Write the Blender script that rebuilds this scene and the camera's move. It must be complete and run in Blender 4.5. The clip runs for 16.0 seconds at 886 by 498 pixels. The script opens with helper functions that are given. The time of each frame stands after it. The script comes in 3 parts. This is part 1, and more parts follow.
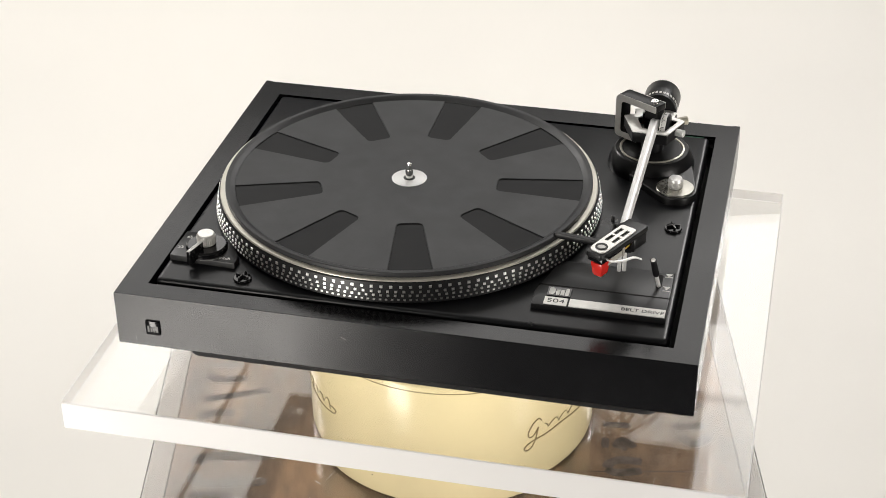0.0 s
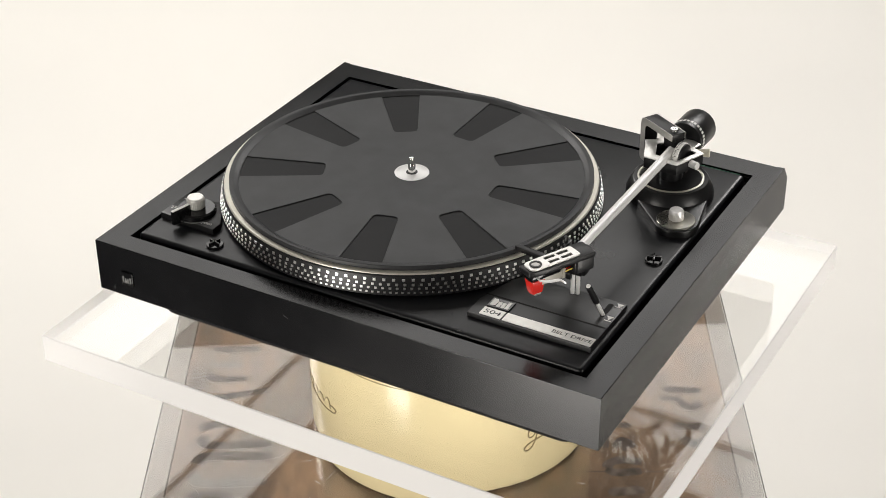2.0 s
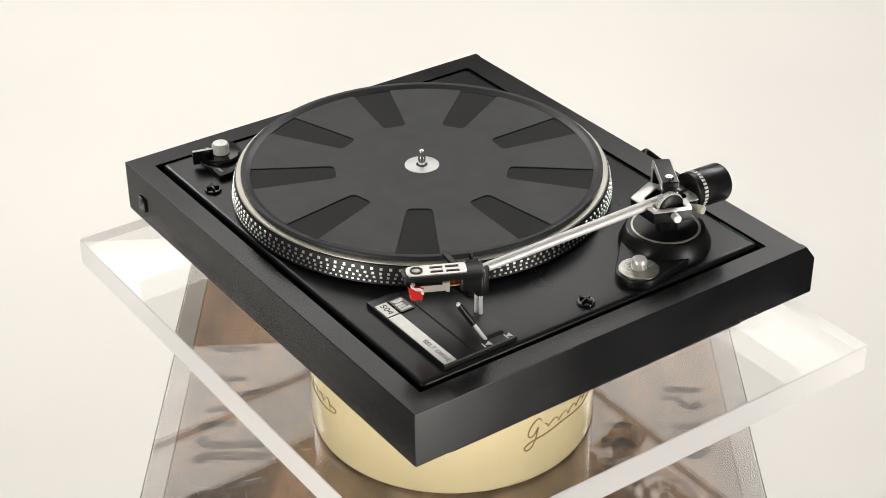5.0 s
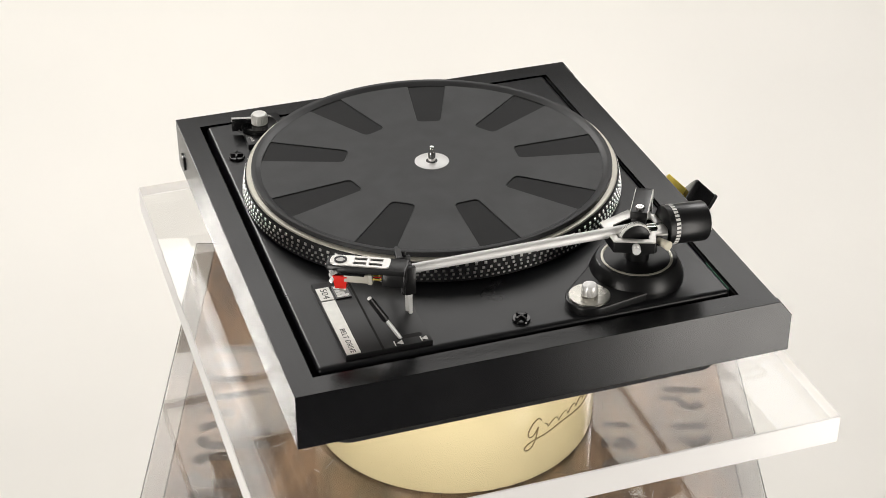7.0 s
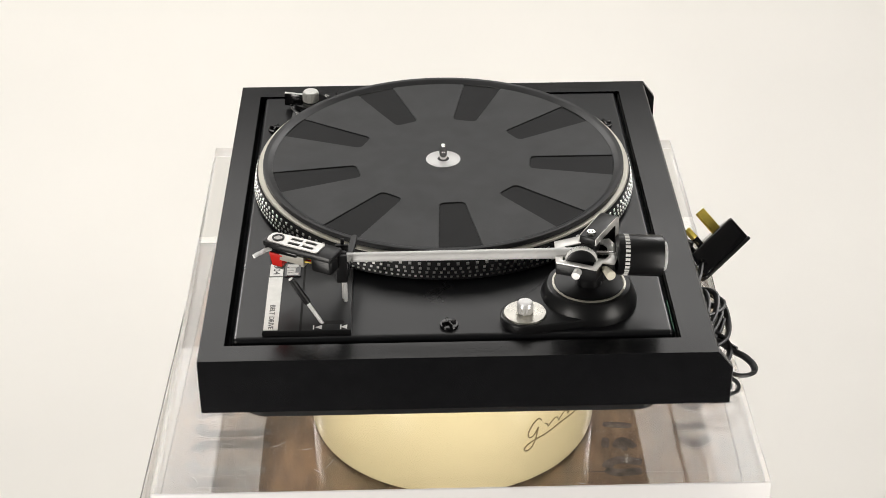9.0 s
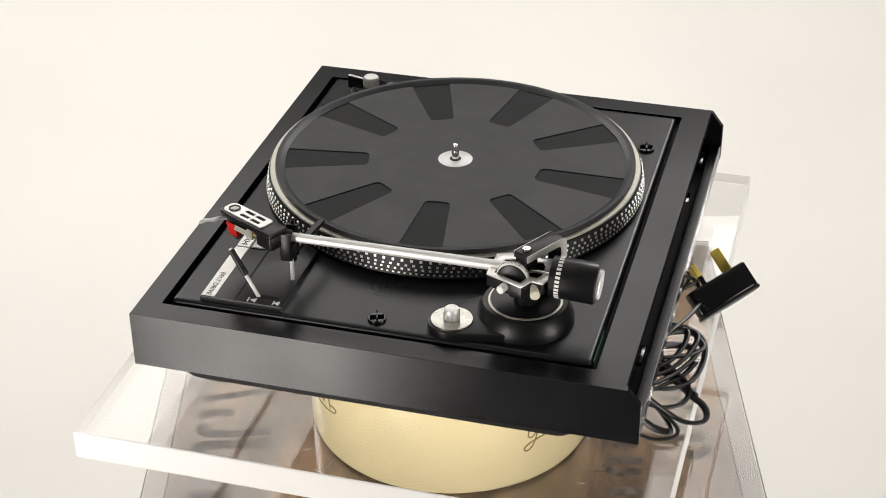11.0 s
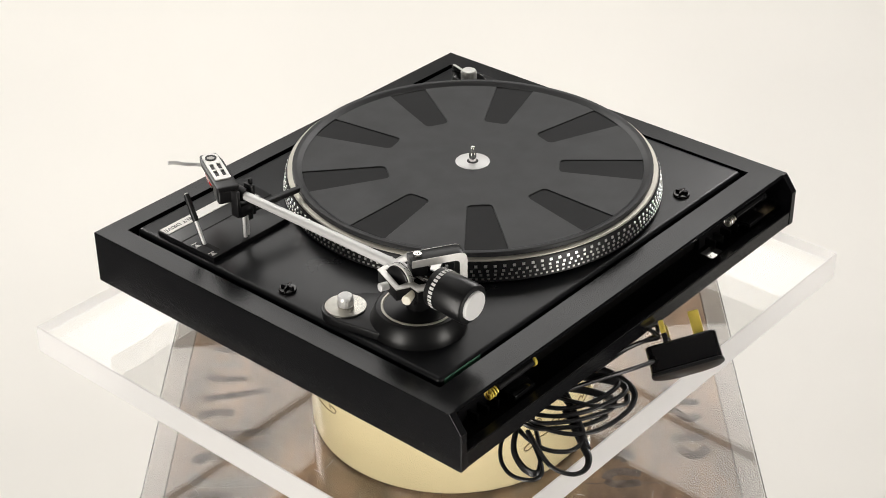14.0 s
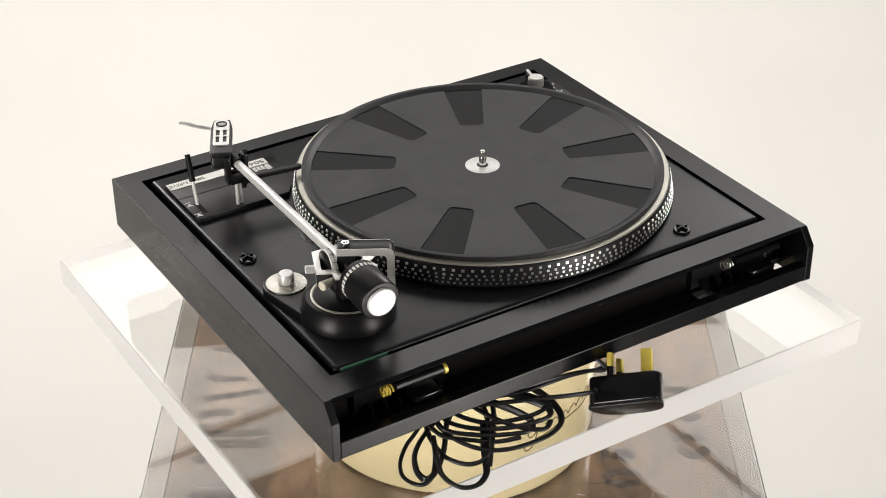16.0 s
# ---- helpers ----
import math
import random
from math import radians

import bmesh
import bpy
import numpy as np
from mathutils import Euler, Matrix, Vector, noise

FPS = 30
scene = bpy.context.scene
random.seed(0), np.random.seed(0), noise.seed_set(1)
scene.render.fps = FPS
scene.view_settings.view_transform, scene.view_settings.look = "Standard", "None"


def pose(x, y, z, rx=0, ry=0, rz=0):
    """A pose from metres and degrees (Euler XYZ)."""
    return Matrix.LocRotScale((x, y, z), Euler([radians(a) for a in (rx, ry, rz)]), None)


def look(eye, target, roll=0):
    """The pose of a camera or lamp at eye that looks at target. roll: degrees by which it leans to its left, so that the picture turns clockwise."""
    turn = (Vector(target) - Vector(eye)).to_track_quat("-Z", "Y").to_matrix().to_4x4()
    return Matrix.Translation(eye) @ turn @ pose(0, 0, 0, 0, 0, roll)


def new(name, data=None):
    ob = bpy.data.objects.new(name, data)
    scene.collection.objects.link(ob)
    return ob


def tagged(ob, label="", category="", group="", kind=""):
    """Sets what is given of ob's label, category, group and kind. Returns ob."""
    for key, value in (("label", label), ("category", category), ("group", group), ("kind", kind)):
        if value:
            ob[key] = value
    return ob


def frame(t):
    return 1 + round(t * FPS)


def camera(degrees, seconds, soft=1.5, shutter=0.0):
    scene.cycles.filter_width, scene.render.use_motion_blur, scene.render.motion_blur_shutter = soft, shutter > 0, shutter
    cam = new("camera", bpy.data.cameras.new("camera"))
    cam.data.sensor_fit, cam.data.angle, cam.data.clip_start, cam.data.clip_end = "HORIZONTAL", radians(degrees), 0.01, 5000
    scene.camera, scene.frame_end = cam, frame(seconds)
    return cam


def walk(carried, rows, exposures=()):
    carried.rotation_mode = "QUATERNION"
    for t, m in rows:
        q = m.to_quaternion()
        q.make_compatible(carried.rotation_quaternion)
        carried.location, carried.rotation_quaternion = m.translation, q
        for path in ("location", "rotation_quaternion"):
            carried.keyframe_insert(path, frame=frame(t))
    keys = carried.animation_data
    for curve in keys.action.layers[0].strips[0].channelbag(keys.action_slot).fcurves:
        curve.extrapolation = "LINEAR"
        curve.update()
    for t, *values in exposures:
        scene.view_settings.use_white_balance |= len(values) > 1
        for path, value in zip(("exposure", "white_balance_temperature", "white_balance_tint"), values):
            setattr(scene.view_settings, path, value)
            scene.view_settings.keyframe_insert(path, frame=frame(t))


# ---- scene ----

# Units below: helper functions take millimetres in the deck's own frame
# (x to the deck's right, y to its back, z = 0 on the plinth's top; the
# display turntable's axis stands at x = y = 0).
MM = 0.001

# ---------------------------------------------------------------- camera
cam = camera(29.23, 16.0, soft=0.9)
EYE = Vector((0.0, -1.1562, 0.6682))
AHEAD = Vector((-0.00523, 0.85162, -0.52414))
STAND = look(EYE, EYE + AHEAD, -0.4087)
walk(cam, [(0.0, STAND), (16.0, STAND)])

# turn of the display table: seconds, degrees
TURN = [(0.0, -12.81), (0.5, -16.75), (1.0, -20.76), (1.5, -24.85), (2.0, -29.05), (2.5, -33.27), (3.0, -37.53),
        (3.5, -41.76), (4.0, -46.11), (6.5, -67.33), (7.0, -71.59), (7.5, -75.78), (8.0, -79.99), (8.5, -84.18),
        (9.0, -88.42), (11.5, -109.46), (12.0, -113.59), (12.5, -117.71), (13.0, -121.92), (13.5, -126.16),
        (14.0, -130.43), (14.5, -134.73), (15.0, -139.08), (15.5, -143.45), (16.0, -147.84)]

# ---------------------------------------------------------------- light
scene.view_settings.exposure = 0.0
world = bpy.data.worlds.new("studio_air")
scene.world = world
world.use_nodes = True
wn = world.node_tree.nodes["Background"]
wn.inputs["Color"].default_value = (1.0, 0.975, 0.94, 1)
wn.inputs["Strength"].default_value = 0.25


def softbox(name, eye, target, w, h, power, colour):
    data = bpy.data.lights.new(name, "AREA")
    data.shape, data.size, data.size_y = "RECTANGLE", w, h
    data.energy, data.color = power, colour
    ob = new(name, data)
    ob.matrix_world = look(eye, target)
    return ob


softbox("overhead_softbox", (-0.3, 0.5, 2.1), (0.0, 0.1, -0.1), 1.6, 1.0, 4, (1.0, 0.975, 0.945))
softbox("rear_softbox", (-0.1, 1.4, 1.05), (0.0, 0.0, -0.1), 2.6, 0.6, 11.8, (1.0, 0.975, 0.945))
softbox("left_softbox", (-0.80, -1.02, -0.22), (0, 0, -0.22), 0.34, 1.44, 17, (1.0, 0.955, 0.895))
softbox("right_softbox", (1.02, -0.82, -0.22), (0, 0, -0.22), 0.34, 1.44, 14, (1.0, 0.955, 0.895))
softbox("backdrop_softbox", (-1.5, 2.0, 1.2), (-0.3, 2.1, -0.7), 1.2, 0.8, 41, (1.0, 0.972, 0.935))
softbox("backdrop_softbox", (1.3, 2.0, 1.2), (0.2, 2.1, -0.7), 1.2, 0.8, 31, (1.0, 0.975, 0.955))


# ---------------------------------------------------------------- materials
def material(name, colour, rough=0.5, metal=0.0, vary=0.0, vary_scale=40.0, bump=0.0, bump_scale=400.0, stain=0.0,
             stain_scale=6.0, rough_vary=0.0, coat=0.0, spec=0.5, stretch=(1, 1, 1)):
    m = bpy.data.materials.new(name)
    m.use_nodes = True
    nt = m.node_tree
    b = nt.nodes["Principled BSDF"]
    b.inputs["Base Color"].default_value = (*colour, 1)
    b.inputs["Roughness"].default_value = rough
    b.inputs["Metallic"].default_value = metal
    b.inputs["Coat Weight"].default_value = coat
    b.inputs["Coat Roughness"].default_value = 0.08
    b.inputs["Specular IOR Level"].default_value = spec
    tc = nt.nodes.new("ShaderNodeTexCoord")
    mp = nt.nodes.new("ShaderNodeMapping")
    mp.inputs["Scale"].default_value = stretch
    nt.links.new(tc.outputs["Object"], mp.inputs["Vector"])

    def noise_tex(scale, detail):
        n = nt.nodes.new("ShaderNodeTexNoise")
        n.inputs["Scale"].default_value, n.inputs["Detail"].default_value = scale, detail
        nt.links.new(mp.outputs["Vector"], n.inputs["Vector"])
        return n
    if vary or stain:
        fine, wide = noise_tex(vary_scale, 6), noise_tex(stain_scale, 4)
        r1, r2 = nt.nodes.new("ShaderNodeMapRange"), nt.nodes.new("ShaderNodeMapRange")
        for r, a in ((r1, vary), (r2, stain)):
            r.inputs["From Min"].default_value, r.inputs["From Max"].default_value = 0.3, 0.7
            r.inputs["To Min"].default_value, r.inputs["To Max"].default_value = 1 - a, 1 + a
        nt.links.new(fine.outputs["Fac"], r1.inputs["Value"])
        nt.links.new(wide.outputs["Fac"], r2.inputs["Value"])
        mul = nt.nodes.new("ShaderNodeMath")
        mul.operation = "MULTIPLY"
        nt.links.new(r1.outputs[0], mul.inputs[0])
        nt.links.new(r2.outputs[0], mul.inputs[1])
        mix = nt.nodes.new("ShaderNodeVectorMath")
        mix.operation = "SCALE"
        mix.inputs[0].default_value = colour
        nt.links.new(mul.outputs[0], mix.inputs["Scale"])
        nt.links.new(mix.outputs[0], b.inputs["Base Color"])
    if rough_vary:
        n = noise_tex(18.0, 5)
        r = nt.nodes.new("ShaderNodeMapRange")
        r.inputs["From Min"].default_value, r.inputs["From Max"].default_value = 0.3, 0.7
        r.inputs["To Min"].default_value, r.inputs["To Max"].default_value = max(rough - rough_vary, 0.02), rough + rough_vary
        nt.links.new(n.outputs["Fac"], r.inputs["Value"])
        nt.links.new(r.outputs[0], b.inputs["Roughness"])
    if bump:
        n = noise_tex(bump_scale, 3)
        bp = nt.nodes.new("ShaderNodeBump")
        bp.inputs["Strength"].default_value, bp.inputs["Distance"].default_value = bump, 0.0004
        nt.links.new(n.outputs["Fac"], bp.inputs["Height"])
        nt.links.new(bp.outputs["Normal"], b.inputs["Normal"])
    return m


def acrylic(name, tint, rough, clear=1.0):
    m = bpy.data.materials.new(name)
    m.use_nodes = True
    nt = m.node_tree
    b = nt.nodes["Principled BSDF"]
    b.inputs["Base Color"].default_value = (*tint, 1)
    b.inputs["Transmission Weight"].default_value = clear
    b.inputs["IOR"].default_value = 1.49
    b.inputs["Roughness"].default_value = rough
    return m


VINYL = material("black_vinyl_veneer", (0.0050, 0.0051, 0.0058), 0.23, spec=0.34, vary=0.15, vary_scale=90, bump=0.04, bump_scale=1400,
                 rough_vary=0.035, stretch=(1, 1, 1))
PAINT = material("satin_black_paint", (0.0070, 0.0074, 0.0086), 0.30, spec=0.35, vary=0.1, bump=0.10, bump_scale=2200, rough_vary=0.03)
GLOSS = material("gloss_black_plastic", (0.006, 0.006, 0.0065), 0.11, rough_vary=0.04)
SATIN = material("satin_black_plastic", (0.007, 0.007, 0.0075), 0.36, spec=0.4, bump=0.05, rough_vary=0.05)
# black for inner boards; also stands for shade in cut lines and slots
CAVITY = material("black_board_recess_shade", (0.006, 0.0055, 0.005), 0.7, spec=0.2, vary=0.2)
RUBBER = material("black_rubber", (0.0245, 0.0252, 0.0268), 0.46, spec=0.42, vary=0.14, vary_scale=60, stain=0.2, stain_scale=14, bump=0.08,
                  bump_scale=900, rough_vary=0.05)
RUBBER_DARK = material("smooth_dark_rubber", (0.0070, 0.0071, 0.0076), 0.55, spec=0.20, vary=0.1, stain=0.2, stain_scale=20)
CABLE = material("black_cable_sheath", (0.009, 0.009, 0.0095), 0.36, vary=0.15)
CHROME = material("chrome", (0.80, 0.79, 0.77), 0.10, 1.0, rough_vary=0.04)
ALU = material("brushed_aluminium", (0.80, 0.785, 0.75), 0.36, 0.65, vary=0.06, vary_scale=300, rough_vary=0.06)
ALU_SATIN = material("satin_aluminium", (0.86, 0.855, 0.84), 0.46, 0.4, vary=0.04, rough_vary=0.05)
KNOB = material("turned_bright_aluminium", (0.88, 0.875, 0.86), 0.36, 0.4, vary=0.05, vary_scale=500, rough_vary=0.05)
CAP = material("turned_white_metal", (0.93, 0.925, 0.91), 0.34, 0.2, rough_vary=0.05)
NICKEL = material("aged_nickel", (0.50, 0.485, 0.44), 0.30, 1.0, vary=0.08, stain=0.18, stain_scale=60, rough_vary=0.08)
RIMMETAL = material("champagne_rim_metal", (0.62, 0.595, 0.52), 0.40, 0.7, vary=0.05, rough_vary=0.06)
WHITE = material("white_print", (0.82, 0.81, 0.78), 0.5)
SILVER_DOT = material("bright_strobe_dot", (0.92, 0.91, 0.89), 0.30, 1.0)
PLATE_SILVER = material("brushed_label_silver", (0.74, 0.73, 0.69), 0.40, 0.55, vary=0.06, vary_scale=200)
GREYPRINT = material("dull_grey_print", (0.16, 0.16, 0.155), 0.5)
INK = material("dark_print", (0.03, 0.03, 0.03), 0.5)
RED = material("translucent_red_plastic", (0.62, 0.025, 0.018), 0.22, coat=0.3)
BEIGE = material("pale_grey_plastic", (0.40, 0.38, 0.33), 0.4, vary=0.05)
CREAMKNOB = material("ivory_plastic", (0.66, 0.62, 0.50), 0.35, vary=0.05)
AMBER = material("amber_plastic", (0.30, 0.09, 0.02), 0.3)
BRASS = material("yellow_brass", (0.93, 0.72, 0.13), 0.32, 0.3, vary=0.08, stain=0.1, stain_scale=80, rough_vary=0.06)
GREEN = material("green_circuit_board", (0.09, 0.22, 0.145), 0.7, vary=0.1, spec=0.2)
STEEL = material("dull_steel", (0.42, 0.41, 0.39), 0.35, 1.0, vary=0.1)
CREAM = material("cream_enamel", (0.88, 0.755, 0.45), 0.20, vary=0.03, vary_scale=20, stain=0.04, stain_scale=9, rough_vary=0.06, coat=0.25)
SCRIPT = material("brown_script_paint", (0.23, 0.17, 0.07), 0.5)
CHIP = material("bare_dark_metal", (0.10, 0.075, 0.05), 0.6, vary=0.3)
WOOD = material("weathered_crate_wood", (0.196, 0.121, 0.067), 0.6, vary=0.40, vary_scale=26, stain=0.5, stain_scale=7, bump=0.10,
                bump_scale=90, stretch=(2.4, 0.8, 1))
STENCIL = material("faded_stencil_ink", (0.125, 0.098, 0.078), 0.7, vary=0.5, vary_scale=90, stain=0.35, stain_scale=30)
STRIP = material("grey_crate_edging", (0.25, 0.215, 0.185), 0.5, vary=0.2, stain=0.22)
PAPER = material("white_backdrop_paper", (0.83, 0.808, 0.762), 0.85, vary=0.015, vary_scale=3)
# room shell out of view, tuned for bounce and for dark reflections
WALLP = material("pale_room_shell", (0.62, 0.61, 0.60), 0.8, vary=0.03)
WALL_DARK = material("dark_grey_room_shell", (0.12, 0.12, 0.12), 0.8, vary=0.05)
CLEAR = acrylic("clear_acrylic", (0.985, 0.985, 0.975), 0.0)
# side faces of the slab: paler, rougher and less clear than its top
EDGE = acrylic("pale_acrylic_edge", (0.95, 0.935, 0.92), 0.42, 0.30)
CLEAR_WORN = acrylic("scuffed_clear_acrylic", (0.97, 0.965, 0.95), 0.0)
SCUFF = material("white_scratch", (0.62, 0.60, 0.56), 0.7)


# ---------------------------------------------------------------- mesh helpers (millimetres)
def bevel(bm, width, pred=None, seg=2):
    edges = [e for e in bm.edges if len(e.link_faces) == 2 and e.calc_face_angle(0) > 0.4
             and (pred is None or pred((e.verts[0].co + e.verts[1].co) / 2))]
    if edges:
        bmesh.ops.bevel(bm, geom=edges, offset=width, segments=seg, profile=0.5, affect="EDGES", clamp_overlap=True)
    return bm


def box(x0, x1, y0, y1, z0, z1, bev=0.0, seg=2):
    bm = bmesh.new()
    bmesh.ops.create_cube(bm, size=1, matrix=Matrix.Translation(((x0 + x1) / 2, (y0 + y1) / 2, (z0 + z1) / 2))
                          @ Matrix.Diagonal((x1 - x0, y1 - y0, z1 - z0, 1)))
    return bevel(bm, bev, None, seg) if bev else bm


def prism(points, z0, z1, bev=0.0, seg=2, top_only=False):
    """Upright prism over a counter-clockwise outline."""
    bm = bmesh.new()
    low = [bm.verts.new((x, y, z0)) for x, y in points]
    top = [bm.verts.new((x, y, z1)) for x, y in points]
    n = len(points)
    cap = [bm.faces.new(top), bm.faces.new(low[::-1])]
    for i in range(n):
        bm.faces.new((low[i], low[(i + 1) % n], top[(i + 1) % n], top[i]))
    bmesh.ops.recalc_face_normals(bm, faces=bm.faces[:])
    if bev:
        es = [e for e in bm.edges if abs(e.verts[0].co.z - e.verts[1].co.z) < 1e-6
              and (e.verts[0].co.z > (z0 + z1) / 2 or not top_only)]
        bmesh.ops.bevel(bm, geom=es, offset=bev, segments=seg, profile=0.5, affect="EDGES", clamp_overlap=True)
    bmesh.ops.triangulate(bm, faces=[f for f in bm.faces if len(f.verts) > 4])
    return bm


def lathe(profile, cx=0.0, cy=0.0, seg=64, cap=True):
    """Turns a profile of (radius, z) round an upright axis."""
    bm = bmesh.new()
    rings = []
    for r, z in profile:
        rings.append([bm.verts.new((cx + r * math.cos(2 * math.pi * i / seg), cy + r * math.sin(2 * math.pi * i / seg), z))
                      for i in range(seg)])
    for a, b in zip(rings, rings[1:]):
        for i in range(seg):
            bm.faces.new((a[i], a[(i + 1) % seg], b[(i + 1) % seg], b[i]))
    if cap:
        bm.faces.new(rings[0][::-1])
        bm.faces.new(rings[-1])
    bmesh.ops.recalc_face_normals(bm, faces=bm.faces[:])
    return bm


def ring(profile, cx=0.0, cy=0.0, seg=64):
    """A lathe whose closed profile does not meet the axis."""
    bm = lathe(profile + [profile[0]], cx, cy, seg, False)
    bmesh.ops.remove_doubles(bm, verts=bm.verts[:], dist=1e-4)
    bmesh.ops.recalc_face_normals(bm, faces=bm.faces[:])
    return bm


def place(bm, origin, axis=(0, 0, 1), spin=0.0):
    """Moves a mesh built about +z so that +z looks along axis from origin."""
    q = Vector((0, 0, 1)).rotation_difference(Vector(axis).normalized()).to_matrix().to_4x4()
    bm.transform(Matrix.Translation(origin) @ q @ Matrix.Rotation(radians(spin), 4, "Z"))
    return bm


def rod(a, b, r0, r1=None, seg=24, bev=0.0):
    """A round rod from a to b."""
    a, b = Vector(a), Vector(b)
    r1, h = (r0 if r1 is None else r1), (b - a).length
    pr = [(r0 - bev, 0), (r0, bev), (r1, h - bev), (r1 - bev, h)] if bev else [(r0, 0), (r1, h)]
    return place(lathe(pr, seg=seg), a, b - a)


def curve_points(points, steps=10, closed=False):
    """A smooth line through points (Catmull-Rom)."""
    pts = [Vector(p) for p in points]
    n, out = len(pts), []
    for i in range(n if closed else n - 1):
        p0, p1, p2, p3 = (pts[(i + k) % n] if closed else pts[min(max(i + k, 0), n - 1)] for k in (-1, 0, 1, 2))
        for s in range(steps):
            t = s / steps
            out.append(0.5 * (2 * p1 + (p2 - p0) * t + (2 * p0 - 5 * p1 + 4 * p2 - p3) * t * t + (3 * p1 - p0 - 3 * p2 + p3) * t ** 3))
    if not closed:
        out.append(pts[-1])
    return out


def sweep(line, r, flat=1.0, seg=8, taper=None):
    """A tube of radius r along a line of points; flat squeezes its height."""
    bm, rings, n = bmesh.new(), [], len(line)
    side = None
    for i, p in enumerate(line):
        d = (line[min(i + 1, n - 1)] - line[max(i - 1, 0)]).normalized()
        side = d.orthogonal().normalized() if side is None else (side - d * side.dot(d)).normalized()
        up = d.cross(side)
        k = r * (1 if taper is None else taper(i / (n - 1)))
        rings.append([bm.verts.new(p + k * math.cos(a) * side + k * flat * math.sin(a) * up)
                      for a in (2 * math.pi * j / seg for j in range(seg))])
    for a, b in zip(rings, rings[1:]):
        for j in range(seg):
            bm.faces.new((a[j], a[(j + 1) % seg], b[(j + 1) % seg], b[j]))
    bm.faces.new(rings[0][::-1])
    bm.faces.new(rings[-1])
    bmesh.ops.recalc_face_normals(bm, faces=bm.faces[:])
    return bm


def join(*meshes):
    out = bmesh.new()
    for bm in meshes:
        me = bpy.data.meshes.new("piece")
        bm.to_mesh(me)
        out.from_mesh(me)
        bpy.data.meshes.remove(me)
        bm.free()
    return out


def rounded(points, radius, steps=4):
    """An outline with its corners rounded; radius may be a list."""
    out, n = [], len(points)
    for i, p in enumerate(points):
        p = Vector(p)
        a, b = Vector(points[i - 1]) - p, Vector(points[(i + 1) % n]) - p
        r = radius[i] if isinstance(radius, (list, tuple)) else radius
        r = min(r, a.length * 0.48, b.length * 0.48)
        if r < 1e-3:
            out.append(tuple(p))
            continue
        s, e = p + a.normalized() * r, p + b.normalized() * r
        for k in range(steps + 1):
            t = k / steps
            out.append(tuple((1 - t) ** 2 * s + 2 * t * (1 - t) * p + t * t * e))
    return out


def rect(x0, x1, y0, y1):
    return [(x0, y0), (x1, y0), (x1, y1), (x0, y1)]


LEVEL = {}


def thing(name, base, label, category, group="", kind=""):
    """An Empty at a thing's base (millimetres) that parents its parts."""
    ob = new(name)
    ob.empty_display_size = 0.02
    ob.location = Vector(base) * MM
    LEVEL[ob.name] = Vector(base)
    return tagged(ob, label, category, group, kind)


def mesh_of(name, bm, mat, shift=(0, 0, 0), smooth=35):
    me = bpy.data.meshes.new(name)
    bm.transform(Matrix.Diagonal((MM, MM, MM, 1)) @ Matrix.Translation(-Vector(shift)))
    bm.to_mesh(me)
    bm.free()
    me.materials.append(mat)
    if smooth:
        me.polygons.foreach_set("use_smooth", [True] * len(me.polygons))
        me.set_sharp_from_angle(angle=radians(smooth))
    return me


def part(name, bm, mat, parent, label="", smooth=35, kind=""):
    """One mesh under a thing or under a part."""
    base = LEVEL[parent.name]
    ob = new(name, mesh_of(name, bm, mat, base, smooth))
    ob.parent = parent
    LEVEL[ob.name] = base
    return tagged(ob, label, kind=kind)


def solid(name, bm, mat, label, category, kind="", shift=(0, 0, 0), smooth=35):
    """A thing of a single mesh, with its origin at shift."""
    ob = new(name, mesh_of(name, bm, mat, shift, smooth))
    ob.location = Vector(shift) * MM
    LEVEL[ob.name] = Vector(shift)
    return tagged(ob, label, category, kind=kind)


def lettering(name, text, size, m, mat, parent, label="", squeeze=1.0):
    """Raised printed characters; m takes the letters' plane (millimetres) into the deck's frame."""
    cu = bpy.data.curves.new(name, "FONT")
    cu.body, cu.size, cu.extrude, cu.align_x, cu.align_y = text, size, 0.05, "CENTER", "CENTER"
    tmp = bpy.data.objects.new(name, cu)
    me = bpy.data.meshes.new_from_object(tmp)
    bm = bmesh.new()
    bm.from_mesh(me)
    bpy.data.objects.remove(tmp)
    bpy.data.meshes.remove(me)
    bm.transform(m @ Matrix.Diagonal((squeeze, 1, 1, 1)))
    return part(name, bm, mat, parent, label, 0)


# ---------------------------------------------------------------- studio
FLOOR = -950.0


